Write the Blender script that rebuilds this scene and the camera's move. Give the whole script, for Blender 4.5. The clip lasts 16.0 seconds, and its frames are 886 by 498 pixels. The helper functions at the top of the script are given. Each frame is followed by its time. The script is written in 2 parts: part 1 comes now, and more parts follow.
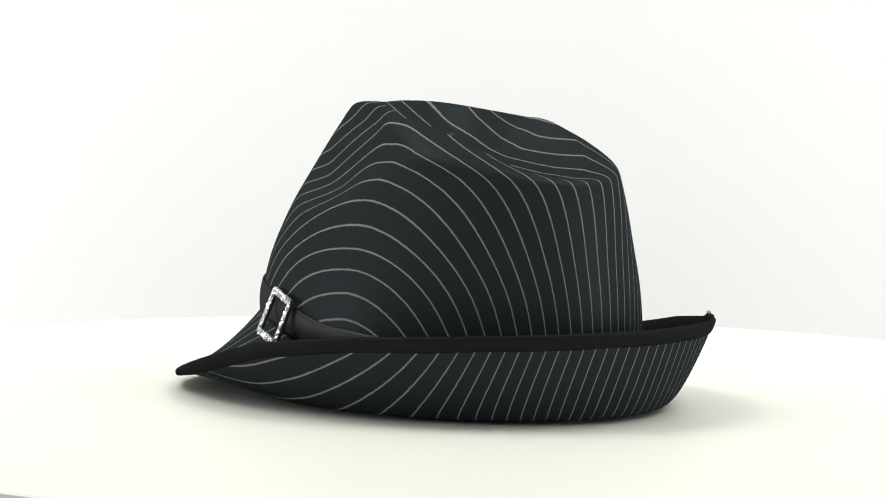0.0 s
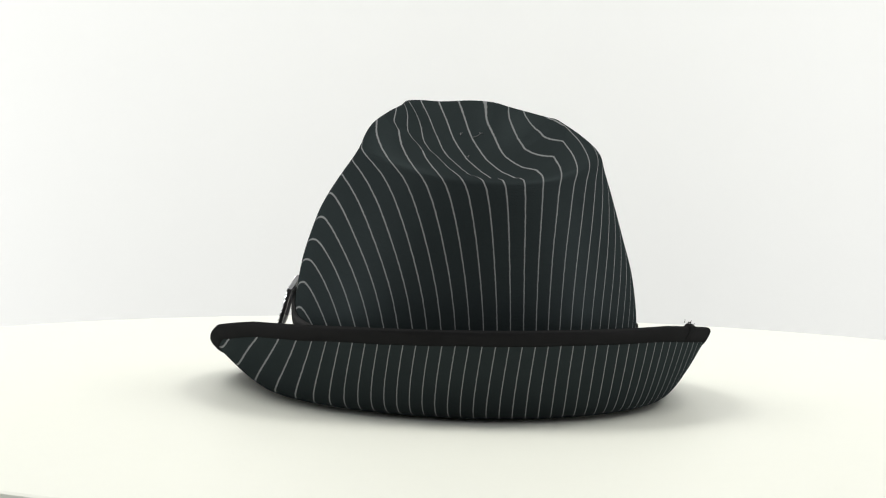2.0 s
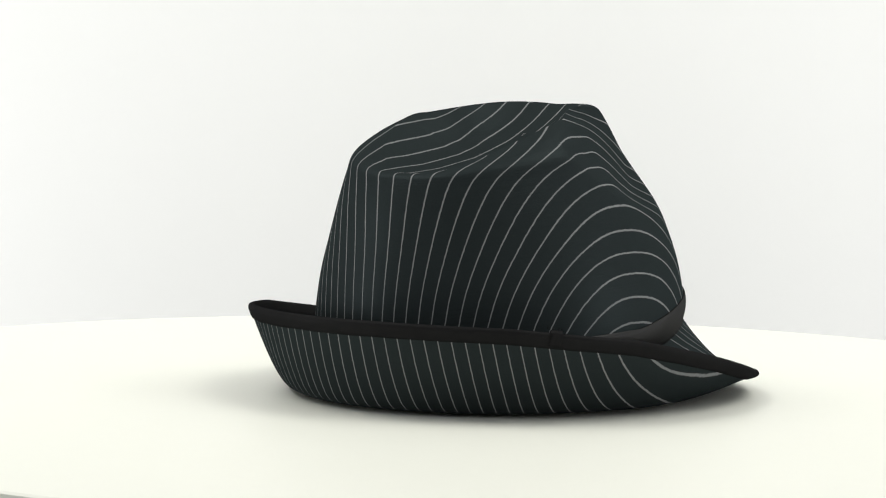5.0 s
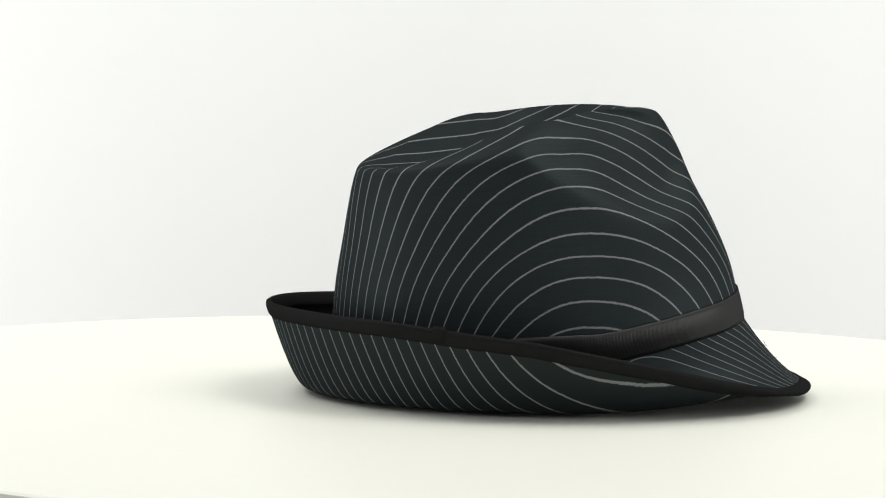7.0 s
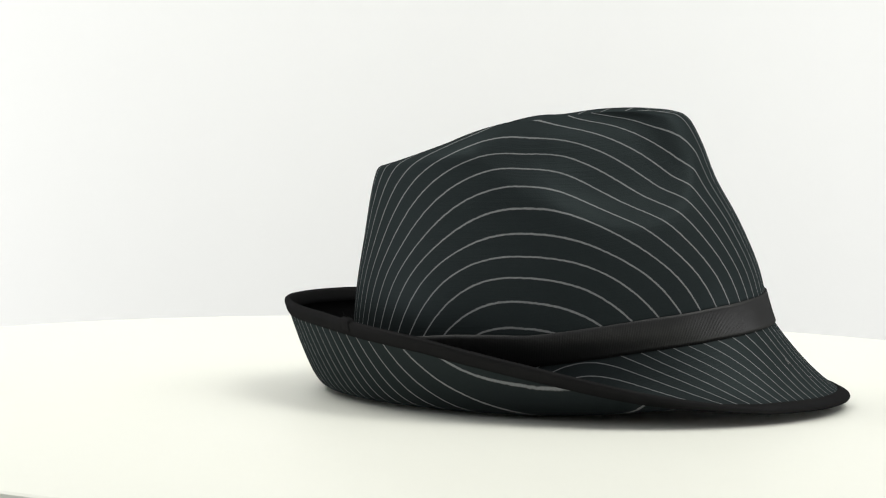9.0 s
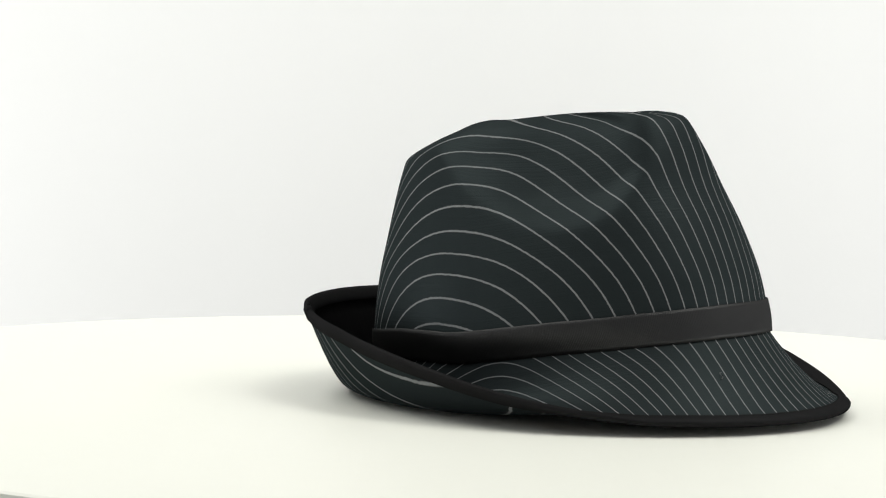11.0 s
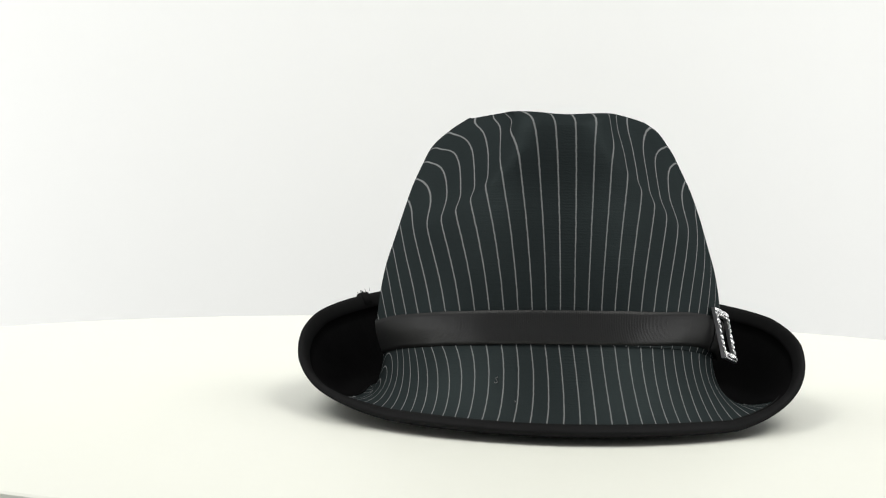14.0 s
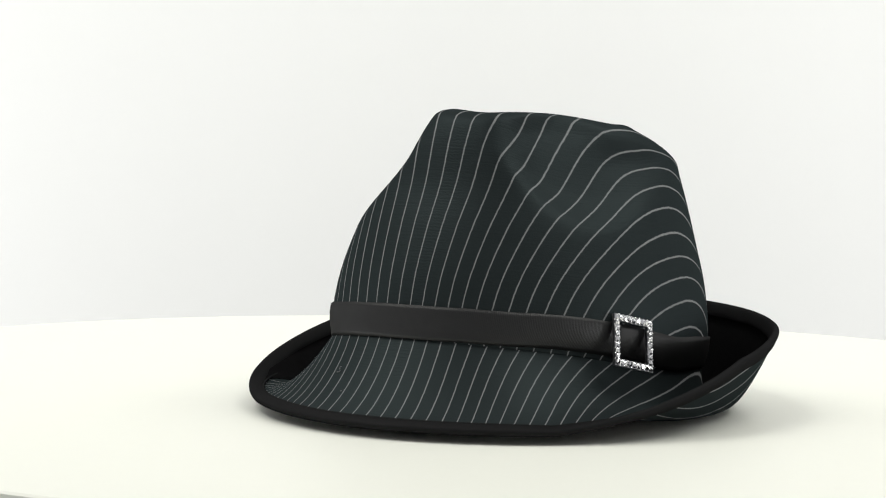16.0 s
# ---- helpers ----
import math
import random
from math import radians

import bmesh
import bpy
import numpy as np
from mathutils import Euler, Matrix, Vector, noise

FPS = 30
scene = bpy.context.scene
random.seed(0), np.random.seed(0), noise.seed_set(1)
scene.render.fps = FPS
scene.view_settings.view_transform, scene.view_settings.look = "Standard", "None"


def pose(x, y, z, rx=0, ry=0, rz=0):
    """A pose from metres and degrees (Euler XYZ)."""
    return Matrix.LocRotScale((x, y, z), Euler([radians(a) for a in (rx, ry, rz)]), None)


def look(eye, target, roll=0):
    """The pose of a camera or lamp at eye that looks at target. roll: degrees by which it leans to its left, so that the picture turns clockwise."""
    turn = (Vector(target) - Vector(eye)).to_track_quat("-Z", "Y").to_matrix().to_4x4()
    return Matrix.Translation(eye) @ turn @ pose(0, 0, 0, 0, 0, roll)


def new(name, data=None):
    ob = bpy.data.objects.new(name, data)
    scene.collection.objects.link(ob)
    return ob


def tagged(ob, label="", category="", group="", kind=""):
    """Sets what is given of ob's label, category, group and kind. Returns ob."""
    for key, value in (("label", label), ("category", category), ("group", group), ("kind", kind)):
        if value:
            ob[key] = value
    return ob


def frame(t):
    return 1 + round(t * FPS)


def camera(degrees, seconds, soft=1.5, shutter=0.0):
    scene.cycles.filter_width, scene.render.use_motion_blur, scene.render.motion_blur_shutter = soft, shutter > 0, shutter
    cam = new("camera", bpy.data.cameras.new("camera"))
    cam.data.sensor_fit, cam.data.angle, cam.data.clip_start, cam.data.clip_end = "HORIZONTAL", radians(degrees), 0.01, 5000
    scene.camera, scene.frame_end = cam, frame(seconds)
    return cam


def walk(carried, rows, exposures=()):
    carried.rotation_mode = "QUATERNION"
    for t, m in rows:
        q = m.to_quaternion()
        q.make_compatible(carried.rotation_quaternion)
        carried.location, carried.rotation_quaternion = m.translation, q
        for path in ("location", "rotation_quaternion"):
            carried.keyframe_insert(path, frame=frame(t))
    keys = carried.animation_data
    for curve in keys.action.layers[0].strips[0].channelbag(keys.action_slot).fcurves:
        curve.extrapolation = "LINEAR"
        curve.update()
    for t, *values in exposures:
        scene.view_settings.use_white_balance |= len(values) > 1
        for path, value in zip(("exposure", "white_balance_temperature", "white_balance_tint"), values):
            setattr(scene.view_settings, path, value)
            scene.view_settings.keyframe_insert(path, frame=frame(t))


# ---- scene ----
cam = camera(15.47, 16.0, soft=1.1)
EYE = (0.0, -1.5597, 0.1993)
YAW, PITCH = radians(1.194), radians(4.648)
AIM = (EYE[0] - math.sin(YAW) * math.cos(PITCH), EYE[1] + math.cos(YAW) * math.cos(PITCH), EYE[2] - math.sin(PITCH))
VIEW = look(EYE, AIM, 1.489)
walk(cam, [(0.0, VIEW), (16.0, VIEW)], [(0.0, 0.10), (0.5, 0.08), (1.0, 0.03), (1.5, 0.0), (16.0, 0.0)])

# ---- light: a white photo studio with soft boxes over and beside the turntable ----
world = bpy.data.worlds.new("studio")
scene.world = world
world.use_nodes = True
world.node_tree.nodes["Background"].inputs["Color"].default_value = (1.0, 1.0, 0.99, 1)
world.node_tree.nodes["Background"].inputs["Strength"].default_value = 0.44


def soft_box(name, eye, target, w, h, watts, color=(1, 1, 1)):
    lamp = bpy.data.lights.new(name, "AREA")
    lamp.shape, lamp.size, lamp.size_y, lamp.energy, lamp.color = "RECTANGLE", w, h, watts, color
    ob = new(name, lamp)
    ob.matrix_world = look(eye, target)
    return ob


soft_box("soft_box_left", (-0.90, 0.05, 1.50), (0, 0.0, 0.03), 1.0, 1.0, 13.2, (1.0, 1.0, 0.925))
soft_box("soft_box_right", (0.90, 0.05, 1.50), (0, 0.0, 0.03), 1.0, 1.0, 13.2, (1.0, 1.0, 0.925))
# unseen fill lamps added low at both sides to brighten the backdrop
soft_box("backdrop_fill_left", (-1.0, -0.05, -0.10), (-0.55, 0.70, 0.0), 0.3, 0.5, 7.0, (1.0, 1.0, 0.985))
soft_box("backdrop_fill_right", (1.0, -0.05, -0.10), (0.55, 0.70, 0.0), 0.3, 0.5, 7.0, (1.0, 1.0, 0.985))


# ---- materials ----
def nodes_of(name):
    m = bpy.data.materials.new(name)
    m.use_nodes = True
    t = m.node_tree
    return m, t, t.nodes["Principled BSDF"]


def node(t, kind, **values):
    n = t.nodes.new(kind)
    for key, value in values.items():
        n.inputs[key.replace("_", " ")].default_value = value
    return n


def maths(t, op, a, b=None, c=None):
    n = t.nodes.new("ShaderNodeMath")
    n.operation = op
    for k, x in enumerate((a, b, c)):
        if x is None:
            continue
        if isinstance(x, (int, float)):
            n.inputs[k].default_value = x
        else:
            t.links.new(x, n.inputs[k])
    return n.outputs[0]


def blend(t, fac, a, b):
    n = t.nodes.new("ShaderNodeMix")
    n.data_type = "RGBA"
    for k, x in ((0, fac), (6, a), (7, b)):
        if isinstance(x, (int, float, tuple)):
            n.inputs[k].default_value = x
        else:
            t.links.new(x, n.inputs[k])
    return n.outputs[2]


def bumped(t, height, strength, distance, shader, after=None):
    b = t.nodes.new("ShaderNodeBump")
    b.inputs["Strength"].default_value, b.inputs["Distance"].default_value = strength, distance
    t.links.new(height, b.inputs["Height"])
    if after is not None:
        t.links.new(after.outputs[0], b.inputs["Normal"])
    t.links.new(b.outputs[0], shader.inputs["Normal"])
    return b


def fibre_gloss(t, s, bump, color, rough):
    """The even, dim gloss of woven fibres, which does not rise towards the edges, laid over a matt cloth."""
    gloss = node(t, "ShaderNodeBsdfGlossy", Color=color, Roughness=rough)
    t.links.new(bump.outputs[0], gloss.inputs["Normal"])
    both = t.nodes.new("ShaderNodeAddShader")
    t.links.new(s.outputs[0], both.inputs[0])
    t.links.new(gloss.outputs[0], both.inputs[1])
    t.links.new(both.outputs[0], t.nodes["Material Output"].inputs["Surface"])


def pinstripe_cloth():
    """Dark blue-grey cloth; the first cloth coordinate counts the woven stripes, the second is metres along them."""
    m, t, s = nodes_of("pinstripe_cloth")
    uv = t.nodes.new("ShaderNodeUVMap")
    uv.uv_map = "cloth"
    split = t.nodes.new("ShaderNodeSeparateXYZ")
    t.links.new(uv.outputs[0], split.inputs[0])
    co = t.nodes.new("ShaderNodeTexCoord").outputs["Object"]
    fine = node(t, "ShaderNodeTexNoise", Scale=1500.0, Detail=2.0)
    wide = node(t, "ShaderNodeTexNoise", Scale=28.0, Detail=4.0)
    thread = node(t, "ShaderNodeTexNoise", Scale=420.0, Detail=1.0)
    for n in (fine, wide, thread):
        t.links.new(co, n.inputs["Vector"])
    # distance to the middle of the nearest stripe, in stripe widths
    shift = maths(t, "MULTIPLY", maths(t, "SUBTRACT", thread.outputs[0], 0.5), 0.05)
    d = maths(t, "ABSOLUTE", maths(t, "SUBTRACT", maths(t, "FRACT", maths(t, "ADD", split.outputs[0], shift)), 0.5))
    line = maths(t, "SUBTRACT", 1.0, maths(t, "SMOOTH_MIN", maths(t, "DIVIDE", d, 0.051), 1.0, 0.25))
    line = maths(t, "MINIMUM", maths(t, "MULTIPLY", line, 2.2), 1.0)
    line = maths(t, "MAXIMUM", line, 0.0)
    worn = maths(t, "MULTIPLY", line, maths(t, "ADD", 0.55, maths(t, "MULTIPLY", fine.outputs[0], 0.6)))
    ground = blend(t, wide.outputs[0], (0.0070, 0.0088, 0.0094, 1), (0.0115, 0.0144, 0.0152, 1))
    ground = blend(t, fine.outputs[0], ground, (0.0150, 0.0188, 0.0198, 1))
    t.links.new(blend(t, worn, ground, (0.225, 0.228, 0.233, 1)), s.inputs["Base Color"])
    s.inputs["Specular IOR Level"].default_value = 0.0
    # fine cross ripples of the backing down the middle of front and back
    middle = maths(t, "SUBTRACT", 1.0, maths(t, "MINIMUM", maths(t, "MULTIPLY", maths(t, "ABSOLUTE", split.outputs[0]), 0.62), 1.0))
    ripple = maths(t, "SINE", maths(t, "ADD", maths(t, "MULTIPLY", split.outputs[1], 4200.0), maths(t, "MULTIPLY", thread.outputs[0], 9.0)))
    strands = t.nodes.new("ShaderNodeCombineXYZ")
    t.links.new(maths(t, "MULTIPLY", split.outputs[0], 0.4), strands.inputs[0])
    t.links.new(maths(t, "MULTIPLY", split.outputs[1], 900.0), strands.inputs[1])
    crepe = node(t, "ShaderNodeTexNoise", Scale=1.0, Detail=3.0)
    t.links.new(strands.outputs[0], crepe.inputs["Vector"])
    fine_crepe = maths(t, "MULTIPLY", crepe.outputs[0], maths(t, "MULTIPLY", wide.outputs[0], 1.6))
    relief = maths(t, "ADD", fine_crepe, maths(t, "ADD", maths(t, "MULTIPLY", maths(t, "MULTIPLY", ripple, middle), 0.16), maths(t, "MULTIPLY", fine.outputs[0], 0.5)))
    b = bumped(t, wide.outputs[0], 0.25, 0.004, s)
    b = bumped(t, relief, 0.45, 0.0004, s, b)
    fibre_gloss(t, s, b, (0.0120, 0.0152, 0.0159, 1), 0.50)
    return m


def ribbon(name, color, rough, ribs, gloss):
    m, t, s = nodes_of(name)
    uv = t.nodes.new("ShaderNodeUVMap")
    uv.uv_map = "cloth"
    split = t.nodes.new("ShaderNodeSeparateXYZ")
    t.links.new(uv.outputs[0], split.inputs[0])
    co = t.nodes.new("ShaderNodeTexCoord").outputs["Object"]
    wide = node(t, "ShaderNodeTexNoise", Scale=60.0, Detail=4.0)
    fine = node(t, "ShaderNodeTexNoise", Scale=1200.0, Detail=2.0)
    for n in (wide, fine):
        t.links.new(co, n.inputs["Vector"])
    dark = tuple(c * 0.75 for c in color) + (1,)
    t.links.new(blend(t, wide.outputs[0], dark, tuple(c * 1.3 for c in color) + (1,)), s.inputs["Base Color"])
    t.links.new(maths(t, "ADD", rough - 0.08, maths(t, "MULTIPLY", wide.outputs[0], 0.16)), s.inputs["Roughness"])
    s.inputs["Specular IOR Level"].default_value = 0.0
    rib = maths(t, "SINE", maths(t, "MULTIPLY", split.outputs[0], ribs))
    b = bumped(t, maths(t, "ADD", maths(t, "MULTIPLY", rib, 0.26), fine.outputs[0]), 0.5, 0.0002, s)
    b = bumped(t, wide.outputs[0], 0.3, 0.002, s, b)
    fibre_gloss(t, s, b, (gloss, gloss, gloss * 1.02, 1), rough)
    return m


def plain(name, low, high, scale, rough, bump=0.0, metal=0.0, gloss=0.4):
    m, t, s = nodes_of(name)
    co = t.nodes.new("ShaderNodeTexCoord").outputs["Object"]
    n1 = node(t, "ShaderNodeTexNoise", Scale=scale, Detail=5.0)
    n2 = node(t, "ShaderNodeTexNoise", Scale=scale * 40, Detail=2.0)
    for n in (n1, n2):
        t.links.new(co, n.inputs["Vector"])
    t.links.new(blend(t, n1.outputs[0], low + (1,), high + (1,)), s.inputs["Base Color"])
    t.links.new(maths(t, "ADD", rough - 0.05, maths(t, "MULTIPLY", n2.outputs[0], 0.1)), s.inputs["Roughness"])
    s.inputs["Metallic"].default_value = metal
    s.inputs["Specular IOR Level"].default_value = gloss
    if bump:
        bumped(t, n2.outputs[0], 0.4, bump, s)
    return m


CLOTH = pinstripe_cloth()
BAND = ribbon("grosgrain_ribbon", (0.0075, 0.0077, 0.0078), 0.42, 7950.0, 0.033)
BINDING = ribbon("binding_tape", (0.0070, 0.0070, 0.0075), 0.6, 0.0, 0.010)
# black facing, also laid as shade over the striped cloth at its front ends
LINING_AND_SHADE = ribbon("facing_cloth_and_shade", (0.0038, 0.0038, 0.0041), 0.7, 1900.0, 0.004)
WHITE_TOP = plain("white_laminate", (0.80, 0.805, 0.745), (0.83, 0.835, 0.78), 3.0, 0.5)
WHITE_WALL = plain("white_paper", (0.80, 0.805, 0.80), (0.82, 0.825, 0.825), 1.5, 0.85, 0.0003)
GREY_EDGE = plain("grey_edge_strip", (0.10, 0.10, 0.095), (0.14, 0.14, 0.135), 20.0, 0.5)
GREY_TABLE = plain("grey_table", (0.13, 0.13, 0.12), (0.18, 0.18, 0.17), 4.0, 0.6)
LINT = plain("lint", (0.13, 0.13, 0.14), (0.22, 0.22, 0.22), 200, 0.9)
SETTING = plain("silver_setting", (0.16, 0.16, 0.17), (0.30, 0.30, 0.31), 200, 0.3, 0, 0.9)
STONE = plain("cut_stone", (0.78, 0.78, 0.81), (0.92, 0.92, 0.94), 300, 0.05, 0, 1.0)


# ---- mesh helpers ----
def mesh_object(name, verts, faces, material, parent=None, uvs=None, smooth=True):
    me = bpy.data.meshes.new(name)
    me.from_pydata([tuple(map(float, v)) for v in verts], [], faces)
    me.polygons.foreach_set("use_smooth", [smooth] * len(me.polygons))
    if uvs is not None:
        layer = me.uv_layers.new(name="cloth")
        at = np.empty(len(me.loops), dtype=np.int32)
        me.loops.foreach_get("vertex_index", at)
        layer.data.foreach_set("uv", np.asarray(uvs, dtype=np.float32)[at].ravel())
    me.materials.append(material)
    me.update()
    ob = new(name, me)
    ob.parent = parent
    return ob


def part(name, bm, material, parent, label=""):
    me = bpy.data.meshes.new(name)
    bm.to_mesh(me)
    bm.free()
    me.materials.append(material)
    ob = new(name, me)
    ob.parent = parent
    return tagged(ob, label)


def ring_faces(rows, cols, flip=False, start=0):
    """Quads of a grid of rows x cols that closes round its columns."""
    out = []
    for i in range(rows - 1):
        for j in range(cols):
            k = (j + 1) % cols
            q = (start + i * cols + j, start + i * cols + k, start + (i + 1) * cols + k, start + (i + 1) * cols + j)
            out.append(q[::-1] if flip else q)
    return out


def smooth_rows(table, n):
    """Catmull-Rom curve through the rows of a table, n points in all."""
    a = np.asarray(table, float)
    a = np.vstack([2 * a[0] - a[1], a, 2 * a[-1] - a[-2]])
    out = []
    for s in np.linspace(0, len(a) - 3 - 1e-9, n):
        i, f = int(s) + 1, s - int(s)
        p0, p1, p2, p3 = a[i - 1], a[i], a[i + 1], a[i + 2]
        out.append(0.5 * (2 * p1 + (p2 - p0) * f + (2 * p0 - 5 * p1 + 4 * p2 - p3) * f * f + (3 * p1 - p0 - 3 * p2 + p3) * f ** 3))
    return np.array(out)


def sstep(a, b, x):
    s = np.clip((x - a) / (b - a), 0, 1)
    return s * s * (3 - 2 * s)


# ---- setting ----
def lathe(name, profile, n, material, parent=None):
    ang = np.linspace(0, 2 * math.pi, n, endpoint=False)
    verts = [(r * math.cos(a), r * math.sin(a), z) for r, z in profile for a in ang]
    faces = ring_faces(len(profile), n)
    faces.append(tuple(range(n))[::-1])
    faces.append(tuple(range((len(profile) - 1) * n, len(profile) * n)))
    ob = mesh_object(name, verts, faces, material, parent, smooth=False)
    return ob


def slab(name, x0, x1, y0, y1, z0, z1, material, bevel=0.003):
    bm = bmesh.new()
    bmesh.ops.create_cube(bm, size=1)
    for v in bm.verts:
        v.co = ((x0 + x1) / 2 + v.co.x * (x1 - x0), (y0 + y1) / 2 + v.co.y * (y1 - y0), (z0 + z1) / 2 + v.co.z * (z1 - z0))
    if bevel:
        bmesh.ops.bevel(bm, geom=bm.edges[:], offset=bevel, segments=2, affect="EDGES")
    return part(name, bm, material, None)


DISC_R = 0.382


def turntable():
    root = new("turntable")
    tagged(root, "round white display turntable with a grey edge", "turntable")
    top = lathe("top_plate", [(DISC_R - 0.003, -0.0044), (DISC_R - 0.0006, -0.0036), (DISC_R, -0.0014), (DISC_R - 0.0008, 0.0008), (DISC_R - 0.003, 0.0016)], 192, WHITE_TOP, root)
    tagged(top, "matt white round top plate")
    edge = lathe("edge_strip", [(DISC_R - 0.02, -0.034), (DISC_R - 0.008, -0.034), (DISC_R - 0.008, -0.0044), (DISC_R - 0.02, -0.0044)], 192, GREY_EDGE, root)
    tagged(edge, "dark grey edge below the plate")
    return root


TURNTABLE = turntable()
tagged(slab("floor", -3.0, 3.0, -3.2, 0.70, -0.84, -0.80, WHITE_WALL, 0), "pale studio floor", "floor", kind="structure")
tagged(slab("table", -0.6, 0.6, -0.55, 0.20, -0.80, -0.035, GREY_TABLE), "plain grey table under the turntable", "table", kind="structure")
tagged(slab("backdrop", -3.0, 3.0, 0.70, 0.74, -0.84, 2.2, WHITE_WALL, 0), "smooth white studio backdrop", "backdrop", kind="structure")

# ---- the hat ----
HAT = new("fedora_hat")
tagged(HAT, "black pinstripe fedora with ribbon band and rhinestone buckle", "hat")
MID_Y = 0.0185
XC = 0.010
# front x and z, half width and z at the side, back x and z, from the brim seam over the shoulder into the dished top
CROWN_WALL = smooth_rows([
    (0.1256, 0.0415, 0.0781, 0.0237, -0.0796, 0.0124),
    (0.1221, 0.0514, 0.0817, 0.0381, -0.0788, 0.0307),
    (0.1168, 0.0695, 0.0791, 0.0613, -0.0772, 0.0539),
    (0.1070, 0.0902, 0.0737, 0.0803, -0.0742, 0.0766),
    (0.0958, 0.1092, 0.0680, 0.0990, -0.0720, 0.0942),
    (0.0884, 0.1264, 0.0636, 0.1126, -0.0699, 0.1054),
    (0.0814, 0.1384, 0.0606, 0.1228, -0.0677, 0.1099),
    (0.0751, 0.1416, 0.0530, 0.1305, -0.0624, 0.1108),
    (0.0648, 0.1423, 0.0438, 0.1360, -0.0531, 0.1102),
], 105)
CROWN_WALL = np.hstack([CROWN_WALL, np.linspace(0, 1, 105)[:, None]])
# stripes counted from the middle: at the side, and metres between stripes at front and back
STRIPES = smooth_rows([
    (16.25, 0.0063, 0.0062), (15.1, 0.0064, 0.0063), (13.15, 0.0068, 0.0066), (11.2, 0.0075, 0.0073), (9.5, 0.0083, 0.0081), (8.05, 0.0089, 0.0087),
    (6.7, 0.0095, 0.0091), (5.6, 0.0097, 0.0093), (4.7, 0.0098, 0.0094),
], 105)


# slow drift of the stripes round the crown: constant, then cosine and sine of one to four turns, each with its rise from seam to rim
DRIFT = [
    (0.065, -0.480, 0.069, 0.139, -0.052, -0.118, 0.231, -0.060, 0.065),
    (0.076, 0.423, -0.594, -0.110, 0.328, 0.106, -0.174, -0.023, -0.064),
    (-0.007, 0.188, 0.679, 0.079, -0.021, 0.026, -0.279, -0.020, -0.069)]


def drift(table, th, up):
    waves = [np.ones_like(th)] + [g(k * th) for k in range(1, 8) for g in (np.cos, np.sin)]
    return sum(up ** j * sum(a * w for a, w in zip(row, waves)) for j, row in enumerate(table))


def off_middle(th):
    """The stripes do not lie quite evenly about the hat's middle."""
    return 0.20 - 0.52 * sstep(-0.1, 0.9, np.cos(th))


def stripe_count(side, wide, gap_front, gap_back, th, s):
    """Stripes from the middle; s is the place across, -1 to 1."""
    gap = gap_back + (gap_front - gap_back) * (0.5 + 0.5 * np.cos(th))
    lead = np.minimum(wide / gap / side, 1.15)
    steep = 3 + 3 * sstep(-0.1, 0.5, np.cos(th))
    return off_middle(th) + side * (lead * s + (1 - lead) * np.sign(s) * np.abs(s) ** steep)


def across(th, up=0.5):
    """How far out to the side a point of the crown's oval lies, -1 to 1; up is the place between seam and rim, 0 to 1."""
    c, s = np.cos(th), np.sin(th)
    full = 1 + (0.046 * up - 0.15) * sstep(0.0, 0.35, c) + (0.054 - 0.109 * up) * sstep(0.0, 0.35, -c)
    return np.sign(s) * np.abs(s) ** full


def wall_point(row, th):
    """The crown's wall before it was pinched."""
    fx, fz, w, sz, bx, bz, up = row
    c = np.cos(th)
    x = np.where(c > 0, XC + (fx - XC) * c, XC + (XC - bx) * c)
    y = w * across(th, up) - 0.0138 * (x - 0.02) + MID_Y
    soft = ((c * c + 0.05) ** 0.27 - 0.05 ** 0.27) / (1.05 ** 0.27 - 0.05 ** 0.27)
    z = np.where(c > 0, sz + (fz - sz) * soft, sz + (bz - sz) * np.abs(c) ** 1.636)
    return x, y, z


def pinch(row, th):
    """Depth of the two finger pinches beside the front: each a facet that cuts the corner of the crown and ends at a crease."""
    x, y, z = wall_point(row, th)
    c, s = np.cos(th), np.sin(th)
    side = np.abs(row[2] * across(th, row[6]))
    over = 0.249 * x + np.where(s > 0, 0.727, 0.646) * side + 0.652 * z - np.where(s > 0, 0.1187, 0.1134)
    soft_edge = np.where(s > 0, 0.0022, 0.0014)
    d = np.maximum(0.5 * (over + np.sqrt(over ** 2 + soft_edge ** 2)) - 0.00015, 0)
    a = np.degrees(np.abs(np.arctan2(s, c)))
    d = d + 0.0036 * sstep(0.0, 0.0055, over) * (1 - sstep(0.100, 0.130, z)) * (1 - sstep(60, 86, a))
    crease = np.where(s > 0, 0.0040, 0.0060)
    top = np.where(s > 0, 0.15, -0.12) * sstep(0.130, 0.142, z)
    return d * sstep(crease, crease + 0.029, side) * (1 - top) * (1 - np.where(s > 0, 0.75, 0.35) * sstep(52, 95, a) * sstep(0.116, 0.136, z))


def crown_point(row, th):
    x, y, z = wall_point(row, th)
    d = pinch(row, th)
    s = np.sin(th)
    inward = 0.5 + 0.5 * sstep(0.018, 0.045, np.abs(row[2] * across(th, row[6])))
    notch = 0.0012 * np.exp(-((y - MID_Y - 0.002) / 0.010) ** 2) * sstep(0.136, 0.142, z)
    return x - np.where(s > 0, 0.734, 0.577) * d, y - np.sign(s) * inward * d, z + np.where(s > 0, 0.08, 0.01) * d - notch


NT = 360
THETA = np.linspace(math.pi, 3 * math.pi, NT, endpoint=False)


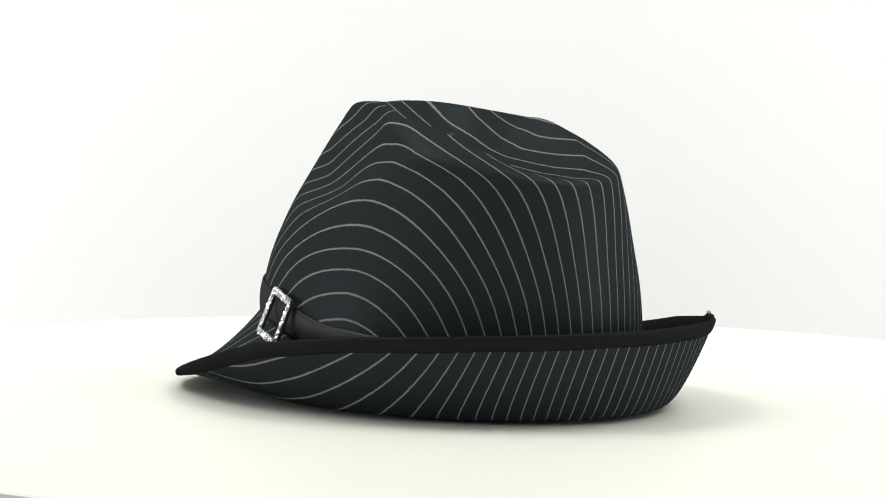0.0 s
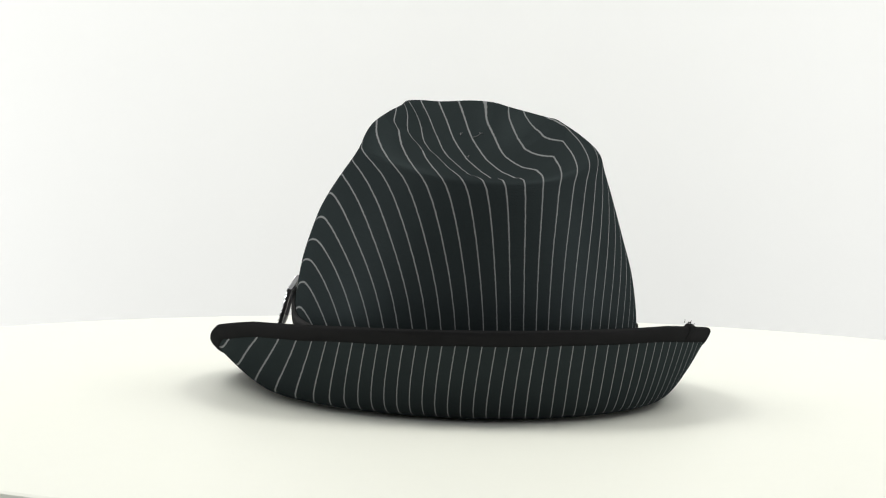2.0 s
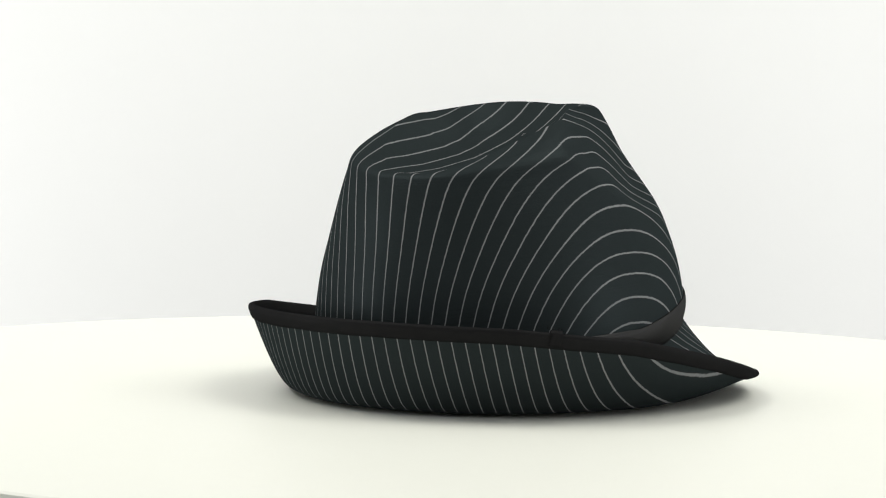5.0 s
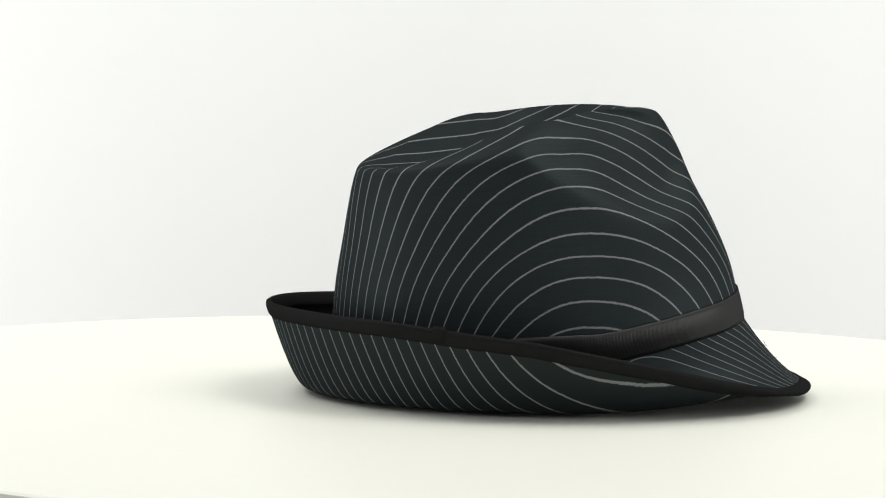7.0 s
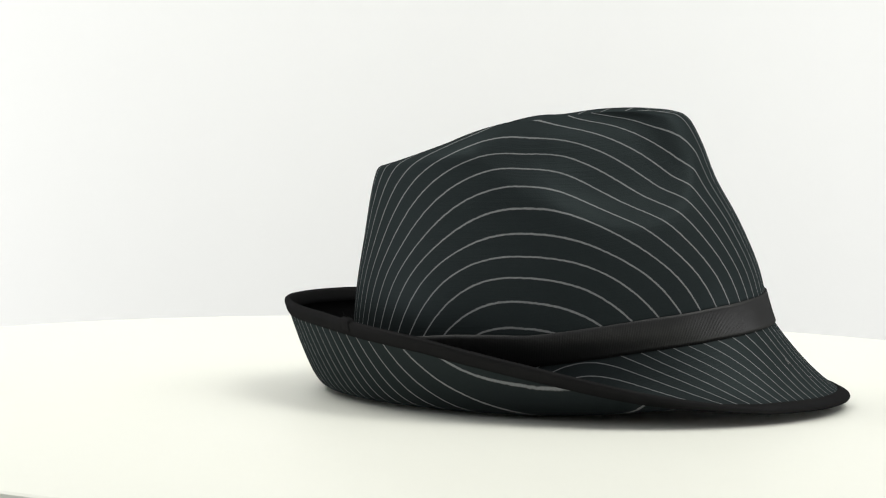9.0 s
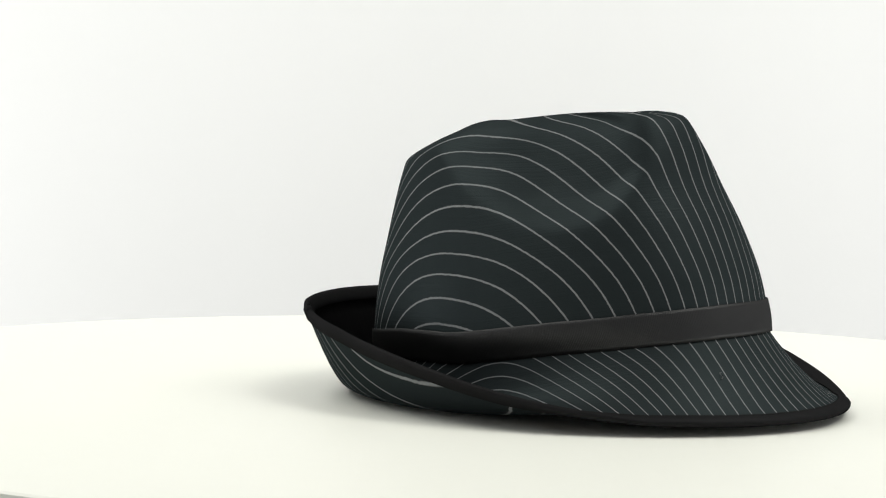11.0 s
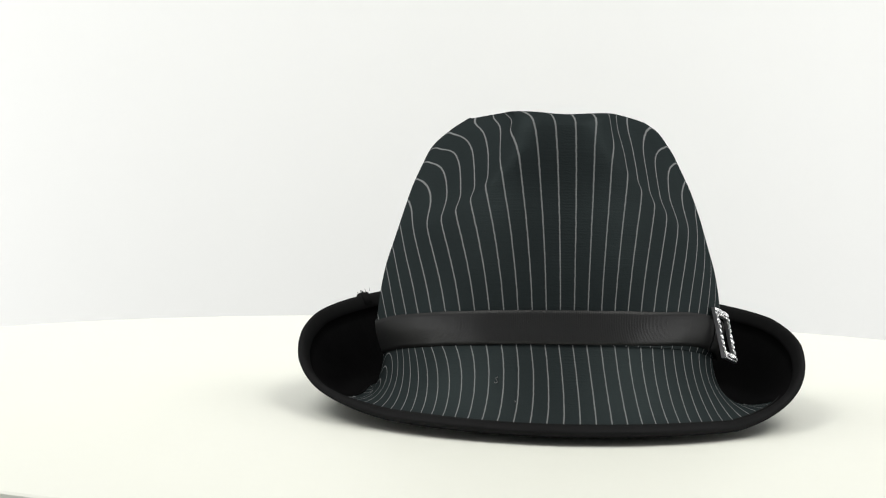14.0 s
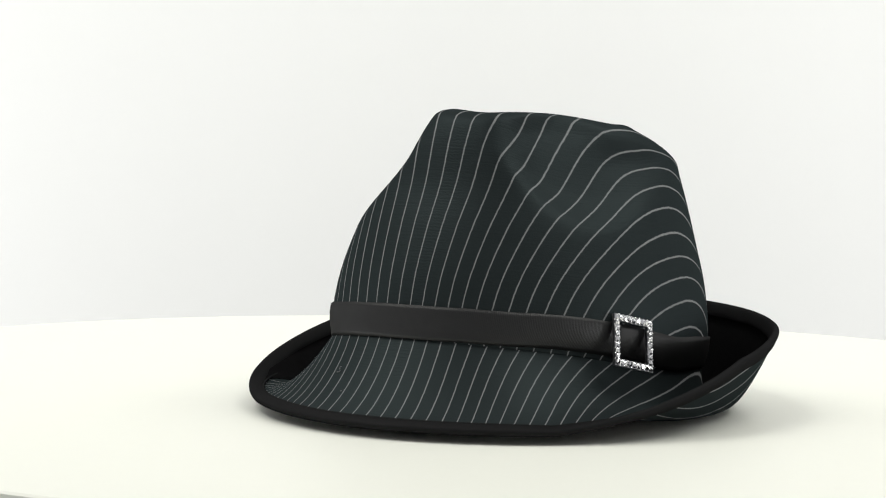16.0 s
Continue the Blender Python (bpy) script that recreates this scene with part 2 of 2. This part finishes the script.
def eased(ring, degrees):
    """Values round a ring, smoothed over so many degrees."""
    calm = np.exp(-0.5 * (np.fft.rfftfreq(NT, 1 / NT) * math.radians(degrees)) ** 2)
    return np.fft.irfft(np.fft.rfft(ring, axis=0) * (calm if ring.ndim == 1 else calm[:, None]), NT, axis=0)


def dish_floor(x, y):
    return np.interp(x, [-0.075, -0.058, -0.03, 0.0, 0.03, 0.055, 0.08], [0.108, 0.1090, 0.1115, 0.116, 0.1235, 0.131, 0.140])


def crown_rows():
    """Points and cloth coordinates, rows from the seam up over the shoulder and down into the dished top."""
    rows, uvs = [], []
    for row, st in zip(CROWN_WALL, STRIPES):
        plain_wall = np.stack(wall_point(row, THETA), 1)
        rows.append(plain_wall + eased(np.stack(crown_point(row, THETA), 1) - plain_wall, 3.5 * float(sstep(0.75, 1.0, row[6]))))
        d, x = pinch(row, THETA), rows[-1][:, 0]
        up = row[6]
        near = -73.5 + 1600 * (x - 0.045) + -32.1 + -2322 * (x - 0.06) + 91.5 * (up - 0.7)
        far = 100.0 + -17.2 + 608 * (x - 0.06) + 125.7 * (up - 0.7)
        drawn_in = np.where(np.sin(THETA) > 0, near, far) * d + drift(DRIFT, THETA, up)
        uvs.append(stripe_count(st[0], row[2], st[1], st[2], THETA, across(THETA, row[6])) + drawn_in)
    rim, count = rows[-1], uvs[-1]
    mid = np.array([0.012, MID_Y, 0.0])
    lift = rim[:, 2] - dish_floor(rim[:, 0], rim[:, 1])
    front, back = int(np.argmax(rim[:, 0])), int(np.argmin(rim[:, 0]))

    def straight(p):
        """Stripe count of cloth lying flat over the top, tied to the rim at front and back."""
        f = sstep(rim[back, 0], rim[front, 0], p[:, 0])
        tie = [count[k] - (rim[k, 1] - MID_Y) / 0.0094 for k in (back, front)]
        return tie[0] * (1 - f) + tie[1] * f + (p[:, 1] - MID_Y) / 0.0094

    flat = straight(rim)
    for k in np.linspace(1, 0.01, 40)[1:]:
        p = mid + (rim - mid) * k
        p[:, 2] = dish_floor(p[:, 0], p[:, 1]) + lift * sstep(-0.1, 1.25, k) ** 2 / sstep(-0.1, 1.25, 1.0) ** 2
        rows.append(p)
        uvs.append(straight(p) + eased(count - flat, 90 * (1 - k)) * k ** 3)
    return np.array(rows), np.array(uvs)


CROWN, CROWN_U = crown_rows()


def crown():
    along = np.zeros((len(CROWN), NT))
    along[1:] = np.cumsum(np.linalg.norm(np.diff(CROWN, axis=0), axis=2), axis=0)
    uvs = np.stack([CROWN_U, along], 2).reshape(-1, 2)
    n = len(CROWN)
    faces = ring_faces(n, NT)
    faces.append(tuple(range((n - 1) * NT, n * NT)))
    ob = mesh_object("crown", CROWN.reshape(-1, 3), faces, CLOTH, HAT, uvs)
    shell = ob.modifiers.new("thickness", "SOLIDIFY")
    shell.thickness, shell.offset = 0.0004, -1
    return tagged(ob, "pinched pinstripe cloth crown with a dished top")


# height of the brim's edge along the hat, on the plain side and on the buckle's side
EDGE_F = [-0.112, -0.080, -0.026, 0.025, 0.077, 0.129, 0.160]
EDGE_PLAIN = [0.0452, 0.0441, 0.0376, 0.0277, 0.0167, 0.0076, 0.0060]
EDGE_BUCKLE = [0.0448, 0.0432, 0.0397, 0.0329, 0.0192, 0.0058, 0.0060]
NB = 30


def brim_rows():
    """Points of the brim's upper face: rows from the seam to the edge, columns round."""
    c, s = np.cos(THETA), np.sin(THETA)
    S = CROWN[0].copy()
    ex = 0.0264 + 0.1360 * np.sign(c) * np.abs(c) ** 0.903
    ey = 0.0189 + 0.1170 * np.sign(s) * np.abs(s) ** 1.08 + 0.0128 * (ex - 0.02)
    blend_sides = sstep(-0.25, 0.25, s)
    ez = np.interp(ex, EDGE_F, EDGE_PLAIN) * (1 - blend_sides) + np.interp(ex, EDGE_F, EDGE_BUCKLE) * blend_sides
    E = np.stack([ex, ey, ez], 1)
    up = sstep(32, 99, np.degrees(np.arccos(np.clip(c, -1, 1))))[:, None]
    D = E - S
    f1, f2 = S + D * 0.30, S + D * 0.66
    f1[:, 2] -= 0.004
    f2[:, 2] -= 0.005
    b1, b2 = S + D * 0.06, S + D * 0.40
    b1[:, 2], b2[:, 2] = -0.011, -0.009
    P1, P2 = f1 + (b1 - f1) * up, f2 + (b2 - f2) * up
    rows = []
    for w in np.linspace(0, 1, NB):
        p = S * (1 - w) ** 3 + 3 * P1 * w * (1 - w) ** 2 + 3 * P2 * w * w * (1 - w) + E * w ** 3
        low = 0.0038
        p[:, 2] = 0.5 * (p[:, 2] + low + np.sqrt((p[:, 2] - low) ** 2 + 0.005 ** 2))
        rows.append(p)
    return np.array(rows)


BRIM = brim_rows()


def normals_of(g):
    du = np.roll(g, -1, 1) - np.roll(g, 1, 1)
    dv = np.gradient(g, axis=0)
    n = np.cross(du, dv)
    n /= np.linalg.norm(n, axis=2, keepdims=True) + 1e-12
    return n * np.where(n[..., 2:].mean() < 0, -1, 1)


BRIM_N = normals_of(BRIM)


# the same for the brim, from its seam to its edge
BRIM_DRIFT = [
    (1.463, -1.688, -0.352, 0.341, -0.169, 0.763, 0.158, -0.345, -0.607, -0.440, -0.245, -0.005, 0.559, 0.222, -0.137),
    (-4.676, 3.804, 3.954, 0.877, -0.621, -1.387, -1.770, 0.242, 0.494, 0.790, 0.442, -0.197, -0.889, -0.380, 0.337),
    (3.562, -2.222, -2.095, -1.160, 1.036, 0.709, 1.406, 0.068, -0.070, -0.160, -0.669, 0.135, 0.332, 0.047, -0.072)]


def brim_stripes():
    """Stripe count over the brim, rows from the seam to the edge."""
    count = np.empty((NB, NT))
    reach = np.zeros((NB, NT))
    reach[1:] = np.cumsum(np.linalg.norm(np.diff(BRIM, axis=0), axis=2), axis=0)
    for i, w in enumerate(np.linspace(0, 1, NB)):
        half = 0.5 * (BRIM[i][:, 1].max() - BRIM[i][:, 1].min())
        out = (BRIM[i][:, 1] - BRIM[i][:, 1].min()) / half - 1
        count[i] = stripe_count(14.6, 0.0832, 0.0061, 0.0061, THETA, out) - 0.32 * sstep(0.0, 0.8, np.cos(THETA)) + reach[i] / (0.0115 + 0.0022 * np.cos(THETA) + 0.0022 * np.maximum(out, 0)) * out
        count[i] -= w * (0.17 + 0.9 * out) * (1 - sstep(0.3, 0.6, np.abs(out))) * sstep(0.0, 0.5, np.cos(THETA)) - drift(BRIM_DRIFT, THETA, w)
    return count


def brim():
    along = np.linspace(0, 0.05, NB)[:, None] * np.ones((1, NT))
    uv = np.stack([brim_stripes(), along], 2)
    low = BRIM - BRIM_N * 0.0018
    low[..., 2] = np.maximum(low[..., 2], 0.0026)
    verts = np.concatenate([BRIM.reshape(-1, 3), low[::-1].reshape(-1, 3)])
    uvs = np.concatenate([uv.reshape(-1, 2), uv[::-1].reshape(-1, 2)])
    ob = mesh_object("brim", verts, ring_faces(2 * NB, NT, True), CLOTH, HAT, uvs)
    return tagged(ob, "snap brim, down in front and turned up behind")


def lining_and_shade():
    """Black facing cloth inside the turned-up part of the brim; its front ends stand in for shade on striped cloth."""
    th = np.mod(THETA, 2 * math.pi)
    keep = [j for j in range(NT) if radians(60) < th[j] < radians(300)]
    keep.sort(key=lambda j: th[j])
    n, m = len(keep), 16
    verts, uvs = [], []
    for side in (0.0010, 0.0003):
        for i in range(m):
            for j in keep:
                tip = min(math.degrees(th[j]) - 60, 300 - math.degrees(th[j]))
                low = 0.40 + 0.50 * (1 - float(sstep(0, 30, tip)))
                at = (low + (0.965 - low) * i / (m - 1)) * (NB - 1)
                k, f = int(at), at - int(at)
                p = BRIM[k, j] * (1 - f) + BRIM[k + 1, j] * f
                nn = BRIM_N[k, j] * (1 - f) + BRIM_N[k + 1, j] * f
                border = float(sstep(0, 14, tip)) * float(sstep(0, 3, i)) * float(sstep(0, 2, m - 1 - i))
                verts.append(p + nn * (0.0003 + (side - 0.0003) * border if side > 0.0005 else -0.0004))
                uvs.append((th[j] * 0.1, i * 0.002))
    faces = []
    for i in range(m - 1):
        for j in range(n - 1):
            q = (i * n + j, i * n + j + 1, (i + 1) * n + j + 1, (i + 1) * n + j)
            faces += [q[::-1], tuple(k + m * n for k in q)]
    rim = [i * n for i in range(m)] + [(m - 1) * n + j for j in range(1, n)] + [i * n + n - 1 for i in range(m - 2, -1, -1)] + list(range(n - 2, 0, -1))
    for a, b in zip(rim, rim[1:] + rim[:1]):
        faces.append((a, b, b + m * n, a + m * n))
    return tagged(mesh_object("brim_lining_and_shade", verts, faces, LINING_AND_SHADE, HAT, uvs), "black facing cloth inside the turned-up brim, its ends standing in for shade")


def binding():
    """A folded tape over the brim's edge, seven millimetres wide."""
    E, d = BRIM[-1], BRIM[-1] - BRIM[-3]
    d = d / np.linalg.norm(d, axis=1, keepdims=True)
    n = BRIM_N[-2]
    mid = E - n * 0.0009 - d * 0.0026
    run = np.concatenate([[0], np.cumsum(np.linalg.norm(np.diff(E, axis=0), axis=1))])
    wave = np.array([noise.noise((c * 6, s * 6, 3.1)) for c, s in zip(np.cos(THETA), np.sin(THETA))])
    verts, uvs = [], []
    m = 14
    for k in range(m):
        a = 2 * math.pi * k / m
        ca, sa = math.cos(a), math.sin(a)
        along = 0.0038 * math.copysign(abs(ca) ** 0.6, ca)
        across = 0.0018 * math.copysign(abs(sa) ** 0.7, sa)
        p = mid + d * (along + 0.0004 * wave[:, None] * (ca < 0)) + n * across * (1 + 0.12 * wave[:, None])
        p[:, 2] = np.maximum(p[:, 2], 0.0019)
        verts.extend(p)
        uvs.extend((r, k / m * 0.02) for r in run)
    faces = ring_faces(m, NT)
    for j in range(NT):
        k = (j + 1) % NT
        faces.append(((m - 1) * NT + j, (m - 1) * NT + k, k, j))
    return tagged(mesh_object("brim_binding", verts, faces, BINDING, HAT, uvs), "black tape binding along the brim edge")


def ribbon_strip(name, th0, th1, n, lift, low, high, label, closed):
    """A ribbon lying on the crown over the seam, between two azimuths."""
    m = 9
    ths = np.linspace(th0, th1, n, endpoint=not closed)
    cols = np.array([np.stack(crown_point(r, ths), 1) for r in CROWN_WALL[:60]])
    ahead = np.array([np.stack(crown_point(r, ths + 0.01), 1) for r in CROWN_WALL[:60]])
    out = np.cross(ahead - cols, np.gradient(cols, axis=0))
    out /= np.linalg.norm(out, axis=2, keepdims=True)
    inner, outer = np.empty((m, n, 3)), np.empty((m, n, 3))
    run = np.concatenate([[0], np.cumsum(np.linalg.norm(np.diff(cols[0], axis=0), axis=1))])
    for j in range(n):
        z = cols[:, j, 2]
        c, s = math.cos(ths[j]), math.sin(ths[j])
        wave = 0.0003 * noise.noise((c * 5, s * 5, lift * 900)) + 0.0001 * noise.noise((c * 22, s * 22, 4))
        turn = (math.degrees(ths[j]) + 180) % 360 - 180
        ride = 0.0024 * math.exp(-((turn - 58) / 28) ** 2) - 0.0012 * math.exp(-((turn + 40) / 40) ** 2)
        for i in range(m):
            f = i / (m - 1)
            want = z[0] + low + (high - low) * f + wave + ride
            p = np.array([np.interp(want, z, cols[:, j, k]) for k in range(3)])
            p[2] = want
            nn = np.array([np.interp(want, z, out[:, j, k]) for k in range(3)])
            swell = 0.00012 * math.sin(math.pi * f) ** 0.5 + 0.0002 * noise.noise((c * 9, s * 9, f * 1.3 + lift * 700))
            inner[i, j], outer[i, j] = p + nn * (lift - 0.0010), p + nn * (lift + swell)
    verts = np.concatenate([outer.reshape(-1, 3), inner[::-1].reshape(-1, 3)])
    uvs = [(r, i * 0.002) for i in range(m) for r in run] * 2
    if closed:
        faces = ring_faces(2 * m, n)
        last = n
    else:
        faces = [f for k, f in enumerate(ring_faces(2 * m, n)) if k % n != n - 1]
        last = n - 1
        for e in (0, n - 1):
            for i in range(m - 1):
                q = (i * n + e, (i + 1) * n + e, (2 * m - 2 - i) * n + e, (2 * m - 1 - i) * n + e)
                faces.append(q if e else q[::-1])
    for j in range(last):
        k = (j + 1) % n
        faces.append(((2 * m - 1) * n + j, (2 * m - 1) * n + k, k, j))
    return tagged(mesh_object(name, verts, faces, BAND, HAT, uvs), label)


def band():
    ribbon_strip("hat_band", math.pi, 3 * math.pi, 360, 0.0010, 0.0004, 0.0152, "black grosgrain ribbon round the crown", True)
    ribbon_strip("ribbon_tail", radians(62.5), radians(103), 50, 0.0017, 0.0002, 0.0150, "lapped end of the ribbon behind the buckle", False)


crown()
brim()
lining_and_shade()
binding()
band()


def gem_mesh(r):
    """A cut stone: eight-sided, a flat table, crown facets and a short girdle."""
    bm = bmesh.new()
    rings = [(r * 0.55, r * 0.62), (r, r * 0.25), (r, 0.0)]
    made = [[bm.verts.new((a * math.cos(k * math.pi / 4 + i * 0.39), a * math.sin(k * math.pi / 4 + i * 0.39), z)) for k in range(8)] for i, (a, z) in enumerate(rings)]
    bm.faces.new(made[0])
    for up, down in zip(made, made[1:]):
        for k in range(8):
            bm.faces.new((up[k], down[k], down[(k + 1) % 8], up[(k + 1) % 8]))
    me = bpy.data.meshes.new("rhinestone")
    bmesh.ops.recalc_face_normals(bm, faces=bm.faces)
    bm.to_mesh(me)
    bm.free()
    me.materials.append(STONE)
    return me


def buckle():
    x, y = Vector((-0.0101, 0.0037, -0.0023)).normalized(), Vector((-0.0039, -0.0019, 0.0100)).normalized()
    z = x.cross(y).normalized()
    y = z.cross(x)
    m = Matrix.Translation((0.0583, 0.0978, 0.0404)) @ Matrix((x, y, z)).transposed().to_4x4()
    w, h, bar = 0.0236, 0.0240, 0.0032
    bm = bmesh.new()
    for cx, cy, sx, sy in ((0, h / 2 - bar / 2, w, bar), (0, -h / 2 + bar / 2, w, bar), (-w / 2 + bar / 2, 0, bar, h - 2 * bar), (w / 2 - bar / 2, 0, bar, h - 2 * bar)):
        geo = bmesh.ops.create_cube(bm, size=1)["verts"]
        for v in geo:
            v.co = (cx + v.co.x * sx, cy + v.co.y * sy, v.co.z * 0.0016)
    ob = part("buckle", bm, SETTING, HAT, "rectangular buckle set with clear rhinestones")
    ob.matrix_local = m
    gem, bead = gem_mesh(0.00130), gem_mesh(0.00052)
    cx, cy = w / 2 - bar / 2, h / 2 - bar / 2
    nx, ny = 9, 9
    spots = [(-cx + 2 * cx * i / (nx - 1), e * cy) for i in range(nx) for e in (-1, 1)]
    spots += [(e * cx, -cy + 2 * cy * j / (ny - 1)) for j in range(1, ny - 1) for e in (-1, 1)]
    # small claws hold each stone from both sides, between the stones
    claws = [(-cx + 2 * cx * (i + 0.5) / (nx - 1), e * cy + o) for i in range(nx - 1) for e in (-1, 1) for o in (-0.0013, 0.0013)]
    claws += [(e * cx + o, -cy + 2 * cy * (j + 0.5) / (ny - 1)) for j in range(ny - 1) for e in (-1, 1) for o in (-0.0013, 0.0013)]
    for name, mesh, places in (("rhinestone", gem, spots), ("claw", bead, claws)):
        for x, y in places:
            g = new(name, mesh)
            g.parent = ob
            g.matrix_local = pose(x, y, 0.0008, random.uniform(-22, 22), random.uniform(-22, 22), random.uniform(0, 45))
    return ob


buckle()


def tube(path, radii, sides=6):
    """A closed thin tube along a path, as vertices and faces."""
    verts, faces = [], []
    n = len(path)
    for i, p in enumerate(path):
        d = (path[min(i + 1, n - 1)] - path[max(i - 1, 0)]).normalized()
        u = d.orthogonal().normalized()
        v = d.cross(u)
        for k in range(sides):
            a = 2 * math.pi * k / sides
            verts.append(p + radii[i] * (u * math.cos(a) + v * math.sin(a)))
    faces = ring_faces(n, sides)
    faces += [tuple(range(sides))[::-1], tuple(range((n - 1) * sides, n * sides))]
    return verts, faces


def nearest(grid, normals, x, y):
    """Point and normal of a sheet of the hat straight above that place."""
    g, nn = grid.reshape(-1, 3), normals.reshape(-1, 3)
    k = int(np.argmin((g[:, 0] - x) ** 2 + (g[:, 1] - y) ** 2))
    return Vector(g[k]), Vector(nn[k])


def lint(p, n, length, curl, seed):
    """A curled wisp of pale thread lying on the cloth."""
    rnd = random.Random(seed)
    u = n.orthogonal().normalized()
    v = n.cross(u)
    a = rnd.uniform(0, 6.28)
    path, at = [], p + n * 0.0005
    for k in range(9):
        path.append(at.copy())
        a += rnd.uniform(-curl, curl)
        at = at + (u * math.cos(a) + v * math.sin(a)) * length / 8 + n * rnd.uniform(-0.0001, 0.0002)
    verts, faces = tube(path, [0.00012 + 0.00010 * rnd.random() for _ in path])
    return mesh_object("lint", verts, faces, LINT, HAT)


def lints():
    crown_n = normals_of(CROWN)
    for x, y, length, curl, seed in ((0.1340, -0.0090, 0.0034, 1.4, 1), (0.1342, -0.0081, 0.0022, 1.5, 9), (0.1440, -0.0025, 0.0013, 1.0, 2)):
        lint(*nearest(BRIM, BRIM_N, x, y), length, curl, seed)
    for x, y, length, curl, seed in ((0.0332, 0.0086, 0.0050, 0.7, 3), (0.0330, 0.0075, 0.0030, 1.2, 7), (0.0335, 0.0184, 0.0034, 1.6, 4), (0.002, 0.022, 0.0008, 0.5, 5)):
        p, n = nearest(CROWN[110:], crown_n[110:], x, y)
        lint(p, n if n.z > 0 else -n, length, curl, seed)


lints()


def binding_joint():
    """Where the tape's ends lap over each other: a short raised, frayed knot on the edge."""
    k = int(np.argmin((BRIM[-1][:, 0] + 0.0665) ** 2 + (BRIM[-1][:, 1] + 0.0725) ** 2))
    E = Vector(BRIM[-1][k])
    d = Vector(BRIM[-1][k] - BRIM[-3][k]).normalized()
    n = Vector(BRIM_N[-2][k])
    t = Vector(BRIM[-1][(k + 1) % NT] - BRIM[-1][k - 1]).normalized()
    rnd = random.Random(5)
    verts = []
    rows, m = 9, 16
    for i in range(rows):
        f = i / (rows - 1) * 2 - 1
        fat = 0.95 + 0.10 * (1 - f * f)
        for j in range(m):
            a = 2 * math.pi * j / m
            ca, sa = math.cos(a), math.sin(a)
            wob = 1 + rnd.uniform(-0.10, 0.10)
            verts.append(E - n * 0.0009 - d * 0.0014 + t * (f * 0.0028 + rnd.uniform(-0.0003, 0.0003))
                         + d * 0.0038 * fat * wob * math.copysign(abs(ca) ** 0.6, ca) + n * 0.0022 * fat * wob * math.copysign(abs(sa) ** 0.7, sa))
    faces = ring_faces(rows, m) + [tuple(range(m))[::-1], tuple(range((rows - 1) * m, rows * m))]
    for _ in range(8):
        p = E + d * 0.0030 + t * rnd.uniform(-0.004, 0.004) + n * rnd.uniform(-0.002, 0.002)
        way = (d + t * rnd.uniform(-1.2, 1.2) + n * rnd.uniform(-0.8, 0.8)).normalized() * rnd.uniform(0.0004, 0.0010)
        v, f = tube([p - way, p, p + way], [0.00016, 0.00014, 0.00006], 4)
        o = len(verts)
        verts += v
        faces += [tuple(o + q for q in face) for face in f]
    return tagged(mesh_object("binding_joint", verts, faces, BINDING, HAT, [(0, 0)] * len(verts)), "lapped and frayed end of the binding tape")


binding_joint()


def edge_stitching():
    """The sewn ridge that runs inside the brim beside the binding."""
    i = NB - 5
    verts, sides = [], 6
    ring = BRIM[i] * 0.4 + BRIM[i + 1] * 0.6 + BRIM_N[i] * 0.0007
    n = BRIM_N[i]
    out = BRIM[i + 1] - BRIM[i]
    out = out / np.linalg.norm(out, axis=1, keepdims=True)
    for k in range(sides):
        a = 2 * math.pi * k / sides
        verts.extend(ring + n * (-0.0002 + 0.0004 * math.sin(a)) + out * 0.0007 * math.cos(a))
    faces = ring_faces(sides, NT)
    for j in range(NT):
        k = (j + 1) % NT
        faces.append(((sides - 1) * NT + j, (sides - 1) * NT + k, k, j))
    return tagged(mesh_object("stitched_ridge", verts, faces, BINDING, HAT, [(0, 0)] * len(verts)), "sewn black ridge inside the brim edge")


edge_stitching()


def motions():
    """Turntable and hat go round together, one turn in 22.6 seconds."""
    times = [0.5 * k for k in range(33)]
    turn = [(t, pose(0, 0, 0, 0, 0, 135.42 - 15.95 * t)) for t in times]
    walk(TURNTABLE, turn)
    walk(HAT, turn)


motions()
